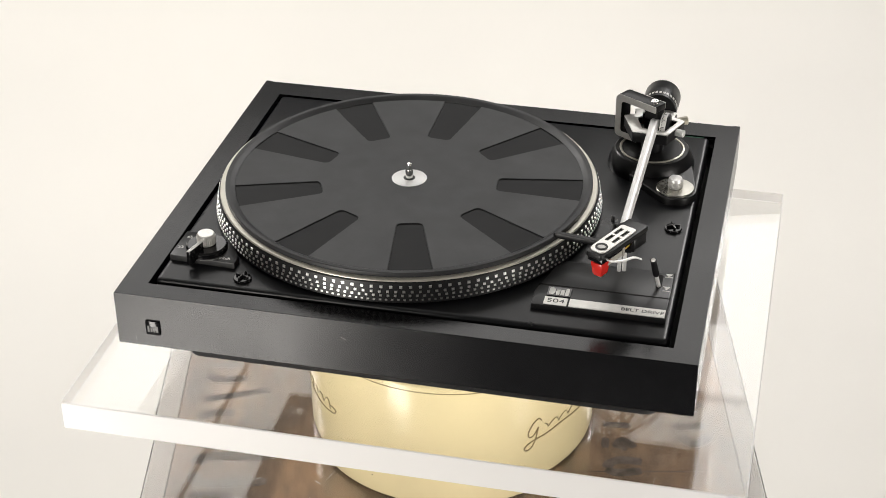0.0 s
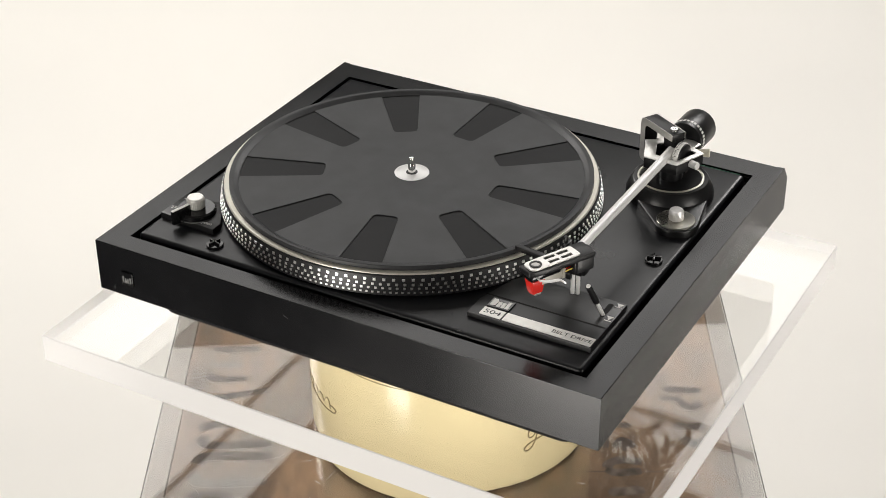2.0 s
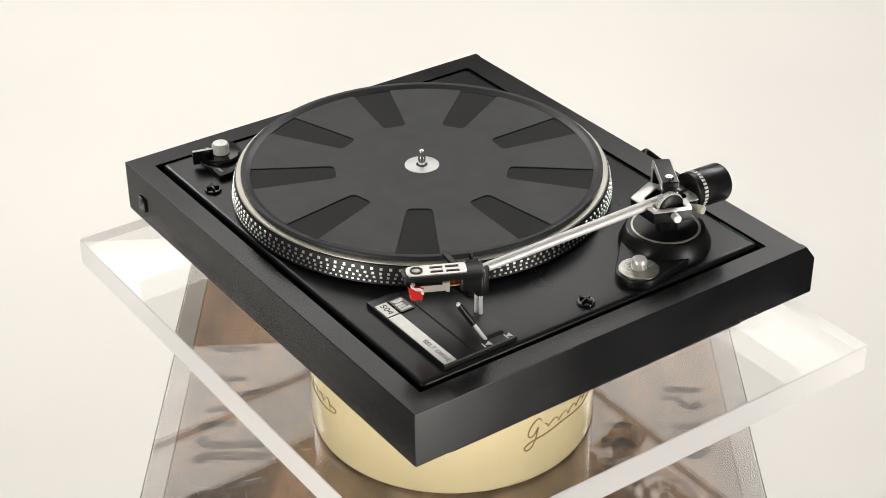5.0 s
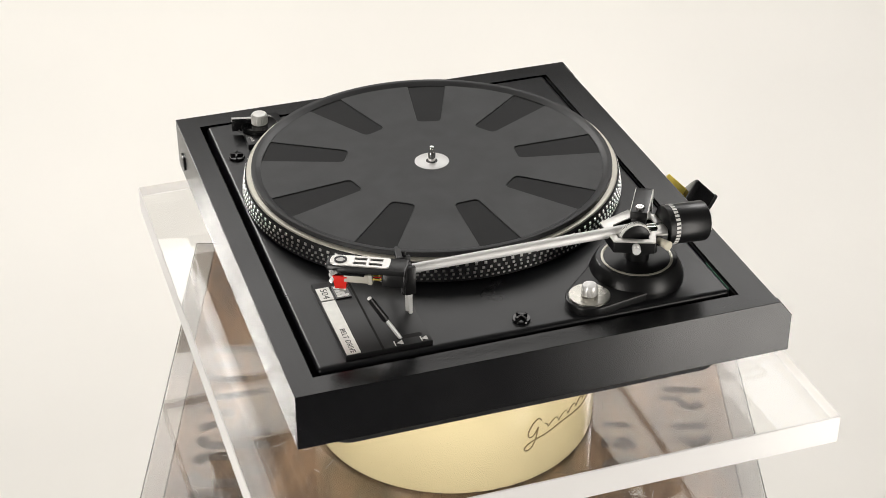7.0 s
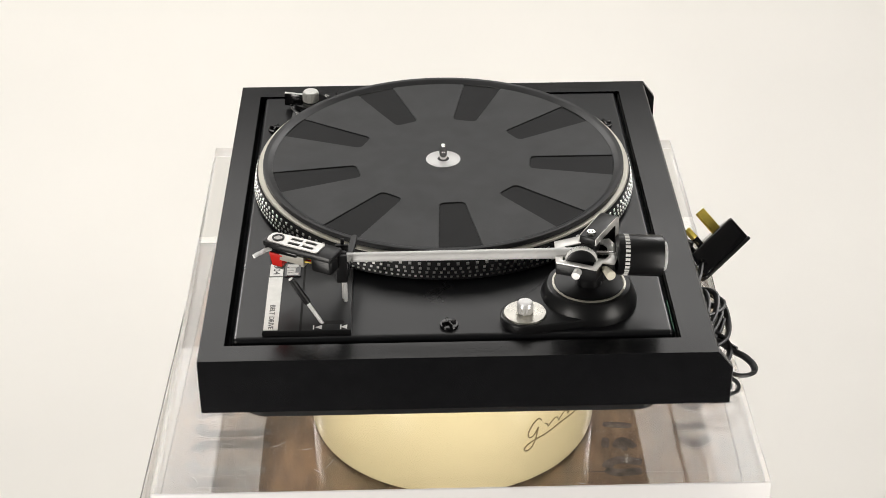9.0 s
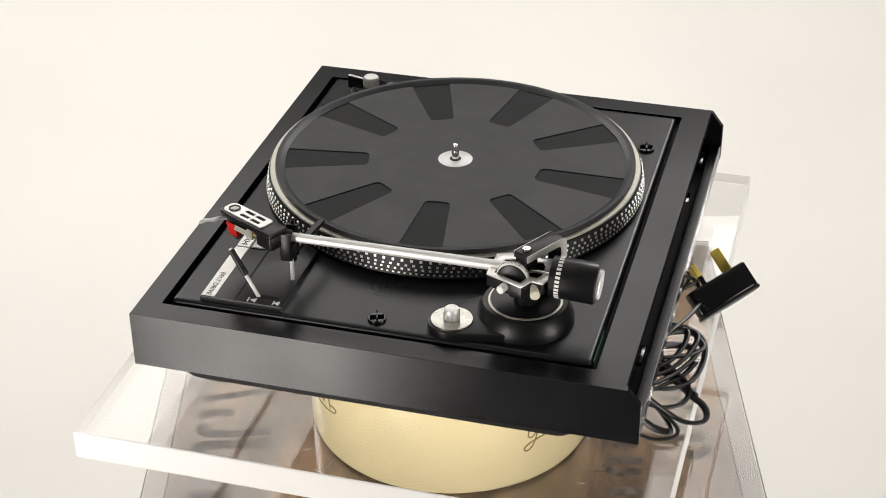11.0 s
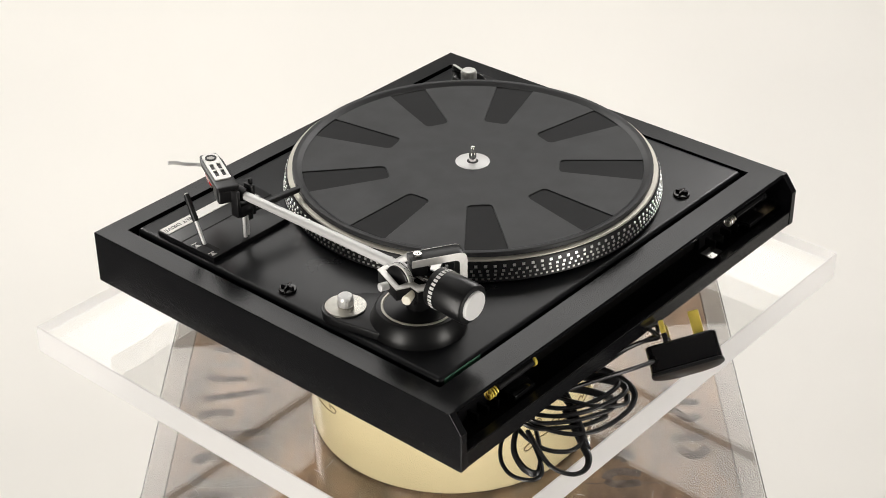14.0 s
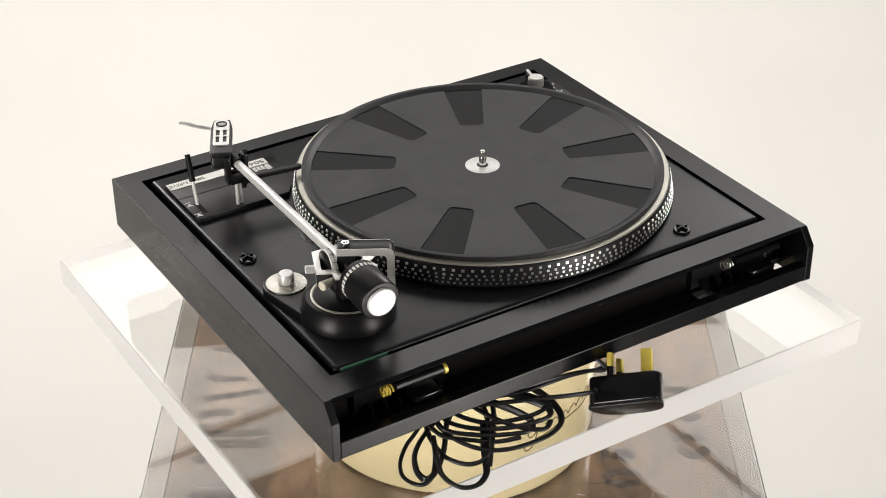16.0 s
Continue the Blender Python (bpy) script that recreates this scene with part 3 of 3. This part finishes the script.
def tonearm(d):
    f, g = Vector((144.3, -80.0, 40.2)), Vector((146.8, 92.0, 42.0))
    tube = part("tonearm", rod(f, g, 3.35, 3.95, 32), ALU_SATIN, d, "straight satin aluminium arm tube")
    # head
    hx = Vector((-15.1, -29.8, 0)).normalized()
    hy = Vector((-hx.y, hx.x, 0))
    hc = Vector((150.0, -95.6, 0))
    turn = Matrix(((hx.x, hy.x, 0, hc.x), (hx.y, hy.y, 0, hc.y), (0, 0, 1, 0), (0, 0, 0, 1)))

    def head(bm):
        bm.transform(turn)
        return bm
    body = prism(rounded([(-13, -8.5), (30, -8.5), (43, -6.5), (43, 6.5), (30, 8.5), (-13, 8.5)], 2), 46.5, 50.6, 0.9, 2)
    skirt = prism(rounded([(-12.5, -8.0), (0, -8.0), (4, -7.4), (4, 7.4), (0, 8.0), (-12.5, 8.0)], 2.5), 36.5, 46.6, 1.2, 2)
    part("headshell", head(join(body, skirt)), SATIN, tube, "black headshell with a slotted metal plate")
    # slotted plate: strips between the slots
    z0, z1 = 50.5, 51.6
    pieces = [prism(rounded([(-1, -6.3), (4, -6.3), (4, 6.3), (-1, 6.3)], [2.2, 0, 0, 2.2]), z0, z1),
              box(4, 24, -6.3, -4.2, z0, z1), box(4, 24, 4.2, 6.3, z0, z1), box(4, 24, -1.3, 1.3, z0, z1),
              box(13.2, 15.2, -4.2, -1.3, z0, z1), box(13.2, 15.2, 1.3, 4.2, z0, z1),
              prism(rounded([(24, -6.3), (40.5, -6.0), (40.5, 6.0), (24, 6.3)], [0, 4.5, 4.5, 0]), z0, z1)]
    part("slotted_plate", head(join(*pieces)), ALU, tube, "brushed aluminium plate with four slots")
    part("screw_ring", head(ring([(4.4, 51.5), (4.4, 52.2), (3.0, 52.2), (3.0, 51.5)], 33.4, 0, 32)), INK, tube)
    part("screw", head(lathe([(2.4, 51.4), (2.4, 51.9), (0.5, 51.9)], 33.4, 0, 24)), STEEL, tube)
    fl = curve_points([(36, 6, 45.5), (38, 12, 46.5), (36, 20, 49.5), (33.5, 27, 53.5), (33.5, 33, 54.5)], 8)
    part("finger_lift", head(sweep(fl, 1.5, 0.45)), ALU_SATIN, tube, "thin curved finger lift")
    part("cartridge", head(join(box(13, 31, -4.6, 4.6, 36.2, 43.2, 0.8), box(11, 13.6, -5, 5, 35.6, 43.4, 0.4))), BEIGE, tube, "pale grey cartridge body")
    part("cartridge_mount", head(box(16, 41, -6.2, 6.2, 42.5, 46.6, 0.6)), GLOSS, tube)
    sty = prism([(28.5, -4.8), (39, -4.8), (40, 0), (39, 4.8), (28.5, 4.8)], 29.8, 41, 0.7)
    for v in sty.verts:
        k = 0.72 + 0.28 * (v.co.z - 29.8) / 11.2
        v.co.x, v.co.y = 33 + (v.co.x - 33) * k, v.co.y * k
    part("stylus_block", head(sty), RED, tube, "red stylus holder")
    part("stylus_guard", head(prism([(30, -2.6), (35, -2.0), (35, 2.0), (30, 2.6)], 27.4, 30.0, 0.4)), NICKEL, tube)
    for k in range(4):
        part("lead_wire", head(rod((1, -4 + 2.6 * k, 40.5), (11.5, -3.6 + 2.4 * k, 39.6), 0.55, seg=6)), BRASS if k % 2 else RED, tube)
    part("headshell_collar", rod((f.x + 1.5, -87, 41.5), f + Vector((0, 1.0, 0)), 5.6, 5.0), SATIN, tube)
    # arm rest with its clip
    post = part("lift_post", join(rod((143.0, -80.6, 3.8), (143.0, -80.6, 30), 1.5), rod((146.6, -79.4, 3.8), (146.6, -79.4, 30), 1.5)), ALU_SATIN, d, "two thin chrome lift rods")
    rest = part("arm_rest", join(box(138.5, 151.6, -85.5, -77, 24, 33.5, 0.8), box(150.6, 154.0, -85, -77.2, 25, 47, 0.7),
                                 box(136.4, 139.6, -85.5, -76.5, 22, 47, 0.7), box(135.4, 138.0, -82.0, -79.4, 46, 51, 0.5),
                                 box(138.5, 142.5, -84, -78, 18, 25, 0.6)), SATIN, d,
                "black arm rest holding the tube")
    la = prism(rounded([(-2, -3), (46, -2.2), (48, 0), (46, 2.2), (-2, 3)], 1.5), 24, 28, 0.7)
    la.transform(Matrix.Translation((140, -80, 0)) @ Matrix.Rotation(radians(172), 4, "Z"))
    part("lift_arm", la, SATIN, rest, "black lift arm under the tube")
    # counterweight
    ca, cb = Vector((147.0, 111.0, 40.2)), Vector((147.0, 147.0, 38.2))
    ax = (cb - ca).normalized()
    part("counter_shaft", rod(g, ca + ax * 2, 2.2), CHROME, tube)
    cw = place(lathe([(13.2, 0), (14.2, 0.6), (14.5, 10), (14.7, 31.2), (13.9, 32.4), (11.2, 32.6), (10.4, 32.6)], seg=64), ca, ax)
    part("counterweight", cw, SATIN, tube, "black cylindrical counterweight with white scale marks")
    part("weight_cap", place(lathe([(10.6, 31.0), (10.6, 34.4), (10.0, 35.1), (1, 35.2)], seg=48), ca, ax), CAP, tube, "bright turned metal end cap")
    marks = [place(join(box(-0.95, 0.95, 14.1, 14.62, 4.8, 8.0)), ca, ax, 360 * i / 30) for i in range(30)]
    part("scale_marks", join(*marks), WHITE, tube, "ring of white scale marks", 0)
    # bearing
    gim = part("gimbal_pillar", join(lathe([(9, 16), (9, 26), (12, 28), (12, 34), (8, 36)], PX, PY, 40),
                                     box(PX - 15, PX + 15, PY - 9, PY + 9, 26, 36, 1.5)), SATIN, d)
    outline = [(-24, 2), (-14, -24), (13.5, -25), (24.5, 2), (15, 7), (17, 15), (10, 18), (-10, 18), (-17, 15), (-15, 7)]
    inner = [(-13.5, 0.5), (-7.5, -17.0), (10.5, -20.5), (19.5, 0), (9.5, 3), (10, 10), (6, 12.5), (-6, 12.5), (-10, 10), (-9.5, 3)]
    part("gimbal_frame", frame_ring(outline, inner, 32.5, 40.9), SATIN, d, "angular black bearing frame")
    part("gimbal_plate", frame_ring([(x * 1.01, y * 1.01) for x, y in outline], [(x * 0.99, y * 0.99) for x, y in inner], 41.0, 42.2), ALU, gim, "bright angular bearing plate")
    wc, wa = Vector((152.6, 86.0, 39.8)), Vector((1.0, -0.10, 0))
    part("force_wheel", place(lathe([(11.0, 0), (11.6, 0.4), (11.6, 4.2), (11.0, 4.6)], seg=56), wc, wa), WHITE, gim,
         "white tracking force wheel with fine marks")
    part("wheel_hub", place(lathe([(10.6, 4.4), (10.6, 5.6), (9.5, 6.2), (3, 6.2)], seg=48), wc, wa), SATIN, gim)
    tick = [place(join(box(-0.2, 0.2, 11.4, 11.75, 1.0, 1.9 + 1.6 * (i % 5 == 0))), wc, wa, 360 * i / 60) for i in range(60)]
    part("wheel_marks", join(*tick), INK, gim, smooth=0)
    part("bearing_screw", rod((161, 84, 37.5), (171.0, 80.4, 38.0), 3.0, 3.0, bev=0.4), KNOB, gim)
    part("ivory_knob", rod((158, 101, 37), (171.5, 105.2, 37.8), 2.2, 3.5, bev=0.5), CREAMKNOB, gim, "small ivory coloured knob")
    part("amber_insert", box(PX - 13, PX - 7, PY + 1, PY + 8, 28, 36, 0.6), AMBER, gim)
    # upright bracket over the bearing
    e1, e2 = Vector((-0.86, 0.51, 0)), Vector((0.51, 0.86, 0))
    m = Matrix(((e1.x, 0, e2.x, PX), (e1.y, 0, e2.y, PY), (0, 1, 0, 0), (0, 0, 0, 1)))

    def upright(bm):
        bm.transform(m)
        bmesh.ops.recalc_face_normals(bm, faces=bm.faces[:])
        return bm
    c_shape = rounded([(-6, 51.0), (28.5, 51.0), (28.5, 24), (12, 24), (12, 19), (34, 19), (34, 56.6), (-6, 56.6)], [1, 3.5, 2, 0, 0, 4, 6, 1])
    part("bracket", upright(prism(c_shape, -6, 6, 0.5)), SATIN, gim, "upright black bracket with bright faces")
    for w0, w1 in ((-6.4, -6.05), (6.05, 6.4)):
        part("bracket_face", upright(prism(c_shape, w0, w1)), ALU, gim)
    part("pivot_block", upright(prism(rounded(rect(-6, 6, 43, 51.2), 1.0), -5, 5, 0.5)), SATIN, gim)
    part("pivot_screw", lathe([(3.4, 56.4), (3.4, 57.9), (2.8, 58.6), (1.5, 58.6), (1.2, 57.4)], PX, PY, 32), CHROME, gim)


def ribbon(points, w, z0, z1):
    """A flat stroke of half-width w along points, with uneven edges and rounded ends."""
    line = curve_points([(x, y, 0) for x, y in points], 8)
    n, sides = len(line), ([], [])
    for i, p in enumerate(line):
        d = (line[min(i + 1, n - 1)] - line[max(i - 1, 0)]).normalized()
        side = Vector((-d.y, d.x, 0))
        k = w * (0.55 if i in (0, n - 1) else 0.9 if i in (1, n - 2) else 1) * (1 + 0.10 * noise.noise(p * 0.3))
        sides[0].append(p - side * k)
        sides[1].append(p + side * k)
    bm = bmesh.new()
    rows = [[bm.verts.new((v.x, v.y, z)) for v in sd] for z in (z0, z1) for sd in sides]
    for i in range(n - 1):
        for a, b in ((0, 1), (1, 3), (3, 2), (2, 0)):
            bm.faces.new((rows[a][i], rows[b][i], rows[b][i + 1], rows[a][i + 1]))
    for i in (0, n - 1):
        bm.faces.new((rows[0][i], rows[1][i], rows[3][i], rows[2][i]))
    bmesh.ops.recalc_face_normals(bm, faces=bm.faces[:])
    return bm


def frame_ring(outer, inner, z0, z1):
    """A ring between two outlines of equal count about the arm pivot."""
    bm = bmesh.new()
    n = len(outer)
    v = [[bm.verts.new((PX + x, PY + y, z)) for x, y in o] for o, z in ((outer, z0), (inner, z0), (inner, z1), (outer, z1))]
    for a, b in ((0, 1), (1, 2), (2, 3), (3, 0)):
        for i in range(n):
            bm.faces.new((v[a][i], v[b][i], v[b][(i + 1) % n], v[a][(i + 1) % n]))
    bmesh.ops.recalc_face_normals(bm, faces=bm.faces[:])
    return bevel(bm, 0.4)


def pitch_control(d):
    p = part("pitch_plate", prism([(-185, -130), (-134, -132.5), (-134, -122), (-150, -97), (-184, -95)], 1.0, 6.0, 0.8, 2, True), SATIN, d,
             "raised black speed and pitch plate")
    kx, ky = -160.6, -116.5
    part("pitch_ring", lathe([(15.5, 5.8), (15.5, 9.0), (14.2, 10.2), (3, 10.4)], kx, ky, 48), GLOSS, p)
    part("pitch_knob", lathe([(5.8, 10.2), (6.7, 11.0), (6.7, 18.4), (5.9, 19.5), (1, 19.6)], kx, ky, 48), ALU, p, "ribbed silver knob")
    part("knob_ribs", join(*[rod((kx + 6.7 * math.cos(a), ky + 6.7 * math.sin(a), 11.2), (kx + 6.7 * math.cos(a), ky + 6.7 * math.sin(a), 17.8), 0.4, seg=5)
                             for a in (2 * math.pi * i / 30 for i in range(30))]), ALU, p)
    fin = box(5, 23.5, -1.5, 1.5, 4.0, 15.5, 0.5)
    top = box(5.5, 23.2, -1.2, 1.2, 15.4, 15.9)
    m = Matrix.Translation((kx, ky, 0)) @ Matrix.Rotation(radians(-105), 4, "Z")
    fin.transform(m)
    top.transform(m)
    part("speed_lever", fin, GLOSS, p, "black lever with a white top line")
    part("lever_line", top, WHITE, p, smooth=0)
    lettering("number", "33", 4.6, Matrix.Translation((-180.3, -119, 6.1)) @ Matrix.Rotation(radians(18), 4, "Z"), WHITE, p)
    lettering("number", "45", 4.6, Matrix.Translation((-178.6, -104, 6.1)) @ Matrix.Rotation(radians(18), 4, "Z"), WHITE, p)
    lettering("words", "pitch", 4.4, Matrix.Translation((-143, -127.2, 6.1)), WHITE, p)
    for qx, qy in ((-177.2, -112.6), (-176.2, -106.2)):
        part("speed_dot", lathe([(1.0, 5.9), (1.0, 6.15), (0.3, 6.2)], qx, qy, 16), WHITE, p)
    arc = [Vector((kx + 17.5 * math.cos(a), ky + 17.5 * math.sin(a), 6.05)) for a in (radians(-88 + 5 * i) for i in range(10))]
    part("pitch_scale", sweep(arc, 0.35, 0.4, 5), GREYPRINT, p, "thin curved pitch scale", 0)
    for a in (-95, -38):
        part("scale_end", lathe([(0.8, 5.9), (0.8, 6.15), (0.3, 6.2)], kx + 17.5 * math.cos(radians(a)), ky + 17.5 * math.sin(radians(a)), 14), GREYPRINT, p)


def rubber_mat():
    m = thing("rubber_mat", (SX, SY, 19.5), "round black rubber platter mat with nine smooth wedges", "platter mat")
    z = 20.4
    part("underlayer", lathe([(141.5, 19.45), (141.8, 20.0), (20, 19.75)], SX, SY, 128), RUBBER_DARK, m, "smooth dark wedge surfaces")
    # upper layer with nine open wedges
    out = []
    for k in range(9):
        a = radians(-75.9 + 40 * k)
        d, t = Vector((math.cos(a), math.sin(a))), Vector((-math.sin(a), math.cos(a)))
        s = Vector((SX, SY))
        quad = [s + d * 134.6 - t * 16.2, s + d * 69 - t * 9.6, s + d * 69 + t * 9.6, s + d * 134.6 + t * 16.2]
        q = rounded([tuple(v) for v in quad], [0, 4.5, 4.5, 0], 5)
        out += q
        half = math.atan2(16.2, 134.6)
        b0, b1, r = a + half, a + radians(40) - half, 135.6
        for j in range(1, 8):
            b = b0 + (b1 - b0) * j / 8
            out.append((SX + r * math.cos(b), SY + r * math.sin(b)))
    part("surface", prism(out, 19.6, z + 0.35, 0.35, 1, True), RUBBER, m, "dull black ribbed rubber surface")
    part("lip", ring([(135.0, 19.6), (135.4, 20.8), (136.6, 21.5), (138.6, 23.1), (139.6, 23.5), (142.2, 23.5), (142.7, 23.1), (142.9, 19.6)], SX, SY, 160), RUBBER, m)
    part("label_disc", lathe([(13.7, 20.3), (13.7, 21.0), (13.2, 21.2), (3.1, 21.2)], SX, SY, 64), CAP, m, "round bright metal centre disc")
    part("hole_ring", lathe([(4.6, 21.15), (4.6, 21.32), (3.1, 21.34)], SX, SY, 40), INK, m)
    return m


def mains_cable():
    c = thing("mains_cable", (80, 200, DECK_Z), "coiled black mains cable with a plug lying on the slab", "mains cable")
    coils = [
        [(108, 160, -60), (130, 169, -66), (143, 178, -71), (149, 191, -75), (147, 201, -76), (135, 195, -75), (122, 183, -71), (112, 170, -64), (100, 160, -60)],
        [(120, 158, -58), (125, 165, -64), (127, 176, -69), (125, 191, -73), (117, 203, -74), (107, 207, -73), (99, 205, -69), (92, 194, -64), (84, 178, -60), (80, 160, -58)],
        [(128, 178, -62), (137, 200, -70), (137, 211, -74), (131, 221, -76), (120, 223, -77), (110, 218, -76), (105, 210, -74), (100, 200, -69), (88, 180, -64)],
        [(112, 156, -56), (118, 170, -62), (113, 190, -65), (101, 203, -68), (83, 210, -70), (57, 212, -70), (41, 208, -68), (35, 199, -65), (36, 184, -61), (44, 164, -56)],
        [(112, 160, -55), (113, 173, -58), (99, 187, -61), (78, 199, -61), (52, 205, -60), (44, 198, -59), (52, 182, -57), (66, 164, -55)],
        [(100, 158, -54), (104, 170, -57), (90, 186, -60), (69, 195, -60), (49, 197, -59), (44, 190, -58), (56, 174, -55)],
        [(118, 162, -56), (119, 179, -59), (100, 192, -63), (80, 202, -64), (66, 206, -64), (60, 200, -62), (66, 186, -59), (80, 166, -56)],
        [(90, 158, -53), (90, 170, -56), (82, 188, -59), (70, 203, -62), (56, 210, -64), (48, 206, -63)],
        [(126, 166, -58), (122, 180, -62), (105, 191, -66), (90, 201, -67), (74, 207, -66)],
        [(70, 162, -58), (76, 176, -66), (90, 195, -69), (104, 213, -73)],
        [(7, 200, -58), (28, 195, -56), (50, 187, -55), (75, 177, -55), (105, 164, -55)],
    ]
    for line in coils:
        part("cable_loop", sweep(curve_points(line, 10), 2.7, 0.62), CABLE, c)
    for line in ([(-6, 184, -42), (-8, 194, -47), (3, 185, -50), (23, 178, -52), (58, 174, -52), (90, 162, -52)],
                 [(-14, 176, -44), (-17, 186, -46), (-10, 188, -50), (14, 180, -53), (49, 177, -54), (81, 170, -53), (100, 160, -54)],
                 [(122, 158, -60), (134, 163, -67), (143, 166, -72), (153, 175, -76), (159, 189, -76.5), (156, 203, -75), (148, 206, -73), (138, 196, -70), (126, 176, -64)]):
        part("signal_lead", sweep(curve_points(line, 10), 1.5, 1.0), CABLE, c)
    plug(c)
    return c


def plug(c):
    # the plug's own axes: u from the small pins to the large one, v along the pins, w across
    u, v = Vector((-0.60, 0.73, 0.34)).normalized(), Vector((-0.44, -0.66, 0.65))
    v = (v - u * v.dot(u)).normalized()
    w = u.cross(v)
    o = Vector((-20.2, 206.1, -51.8))
    m = Matrix(((u.x, w.x * -1, v.x, o.x), (u.y, w.y * -1, v.y, o.y), (u.z, w.z * -1, v.z, o.z), (0, 0, 0, 1)))

    def lay(bm):
        bm.transform(m)
        bmesh.ops.recalc_face_normals(bm, faces=bm.faces[:])
        return bm
    shape = [(-26, -14), (26, -14), (27.5, -4), (22, 8), (10, 13), (-10, 13), (-22, 8.5), (-27.5, -3)]
    p = part("plug", lay(prism(rounded(shape, 5), -21.4, 0, 2.0, 4)), GLOSS, c, "gloss black three pin plug")
    part("base_plate", lay(prism(rounded([(x * 1.025, y * 1.04) for x, y in shape], 5), -23.6, -20.6, 0.9, 2)), SATIN, p, "dull black base plate")
    part("large_pin", lay(box(10.0, 18.0, -2, 2, -1, 20, 0.5)), BRASS, p, "flat brass pin")
    for sy in (-9.0, 9.0):
        part("pin_sleeve", lay(box(-12, -8.2, sy - 3.0, sy + 3.0, -1, 7, 0.4)), GLOSS, p)
        part("small_pin", lay(box(-12, -8.2, sy - 3.0, sy + 3.0, 7, 17, 0.5)), BRASS, p, "short brass pin")
    part("cord_grip", sweep([Vector((7, 200, -58)), Vector((1, 202, -59)), Vector((-6, 204, -60))], 4.2, seg=10), GLOSS, p)


# ---------------------------------------------------------------- build
studio()
crate()
tin()
SLAB = slab()
DECK = record_player()
MAT = rubber_mat()
CORD = mains_cable()


def motions():
    """Everything on the display table turns with it."""
    for ob in (SLAB, DECK, MAT, CORD):
        base = Matrix.Translation(ob.location.copy())
        walk(ob, [(t, Matrix.Rotation(radians(a), 4, "Z") @ base) for t, a in TURN])


motions()
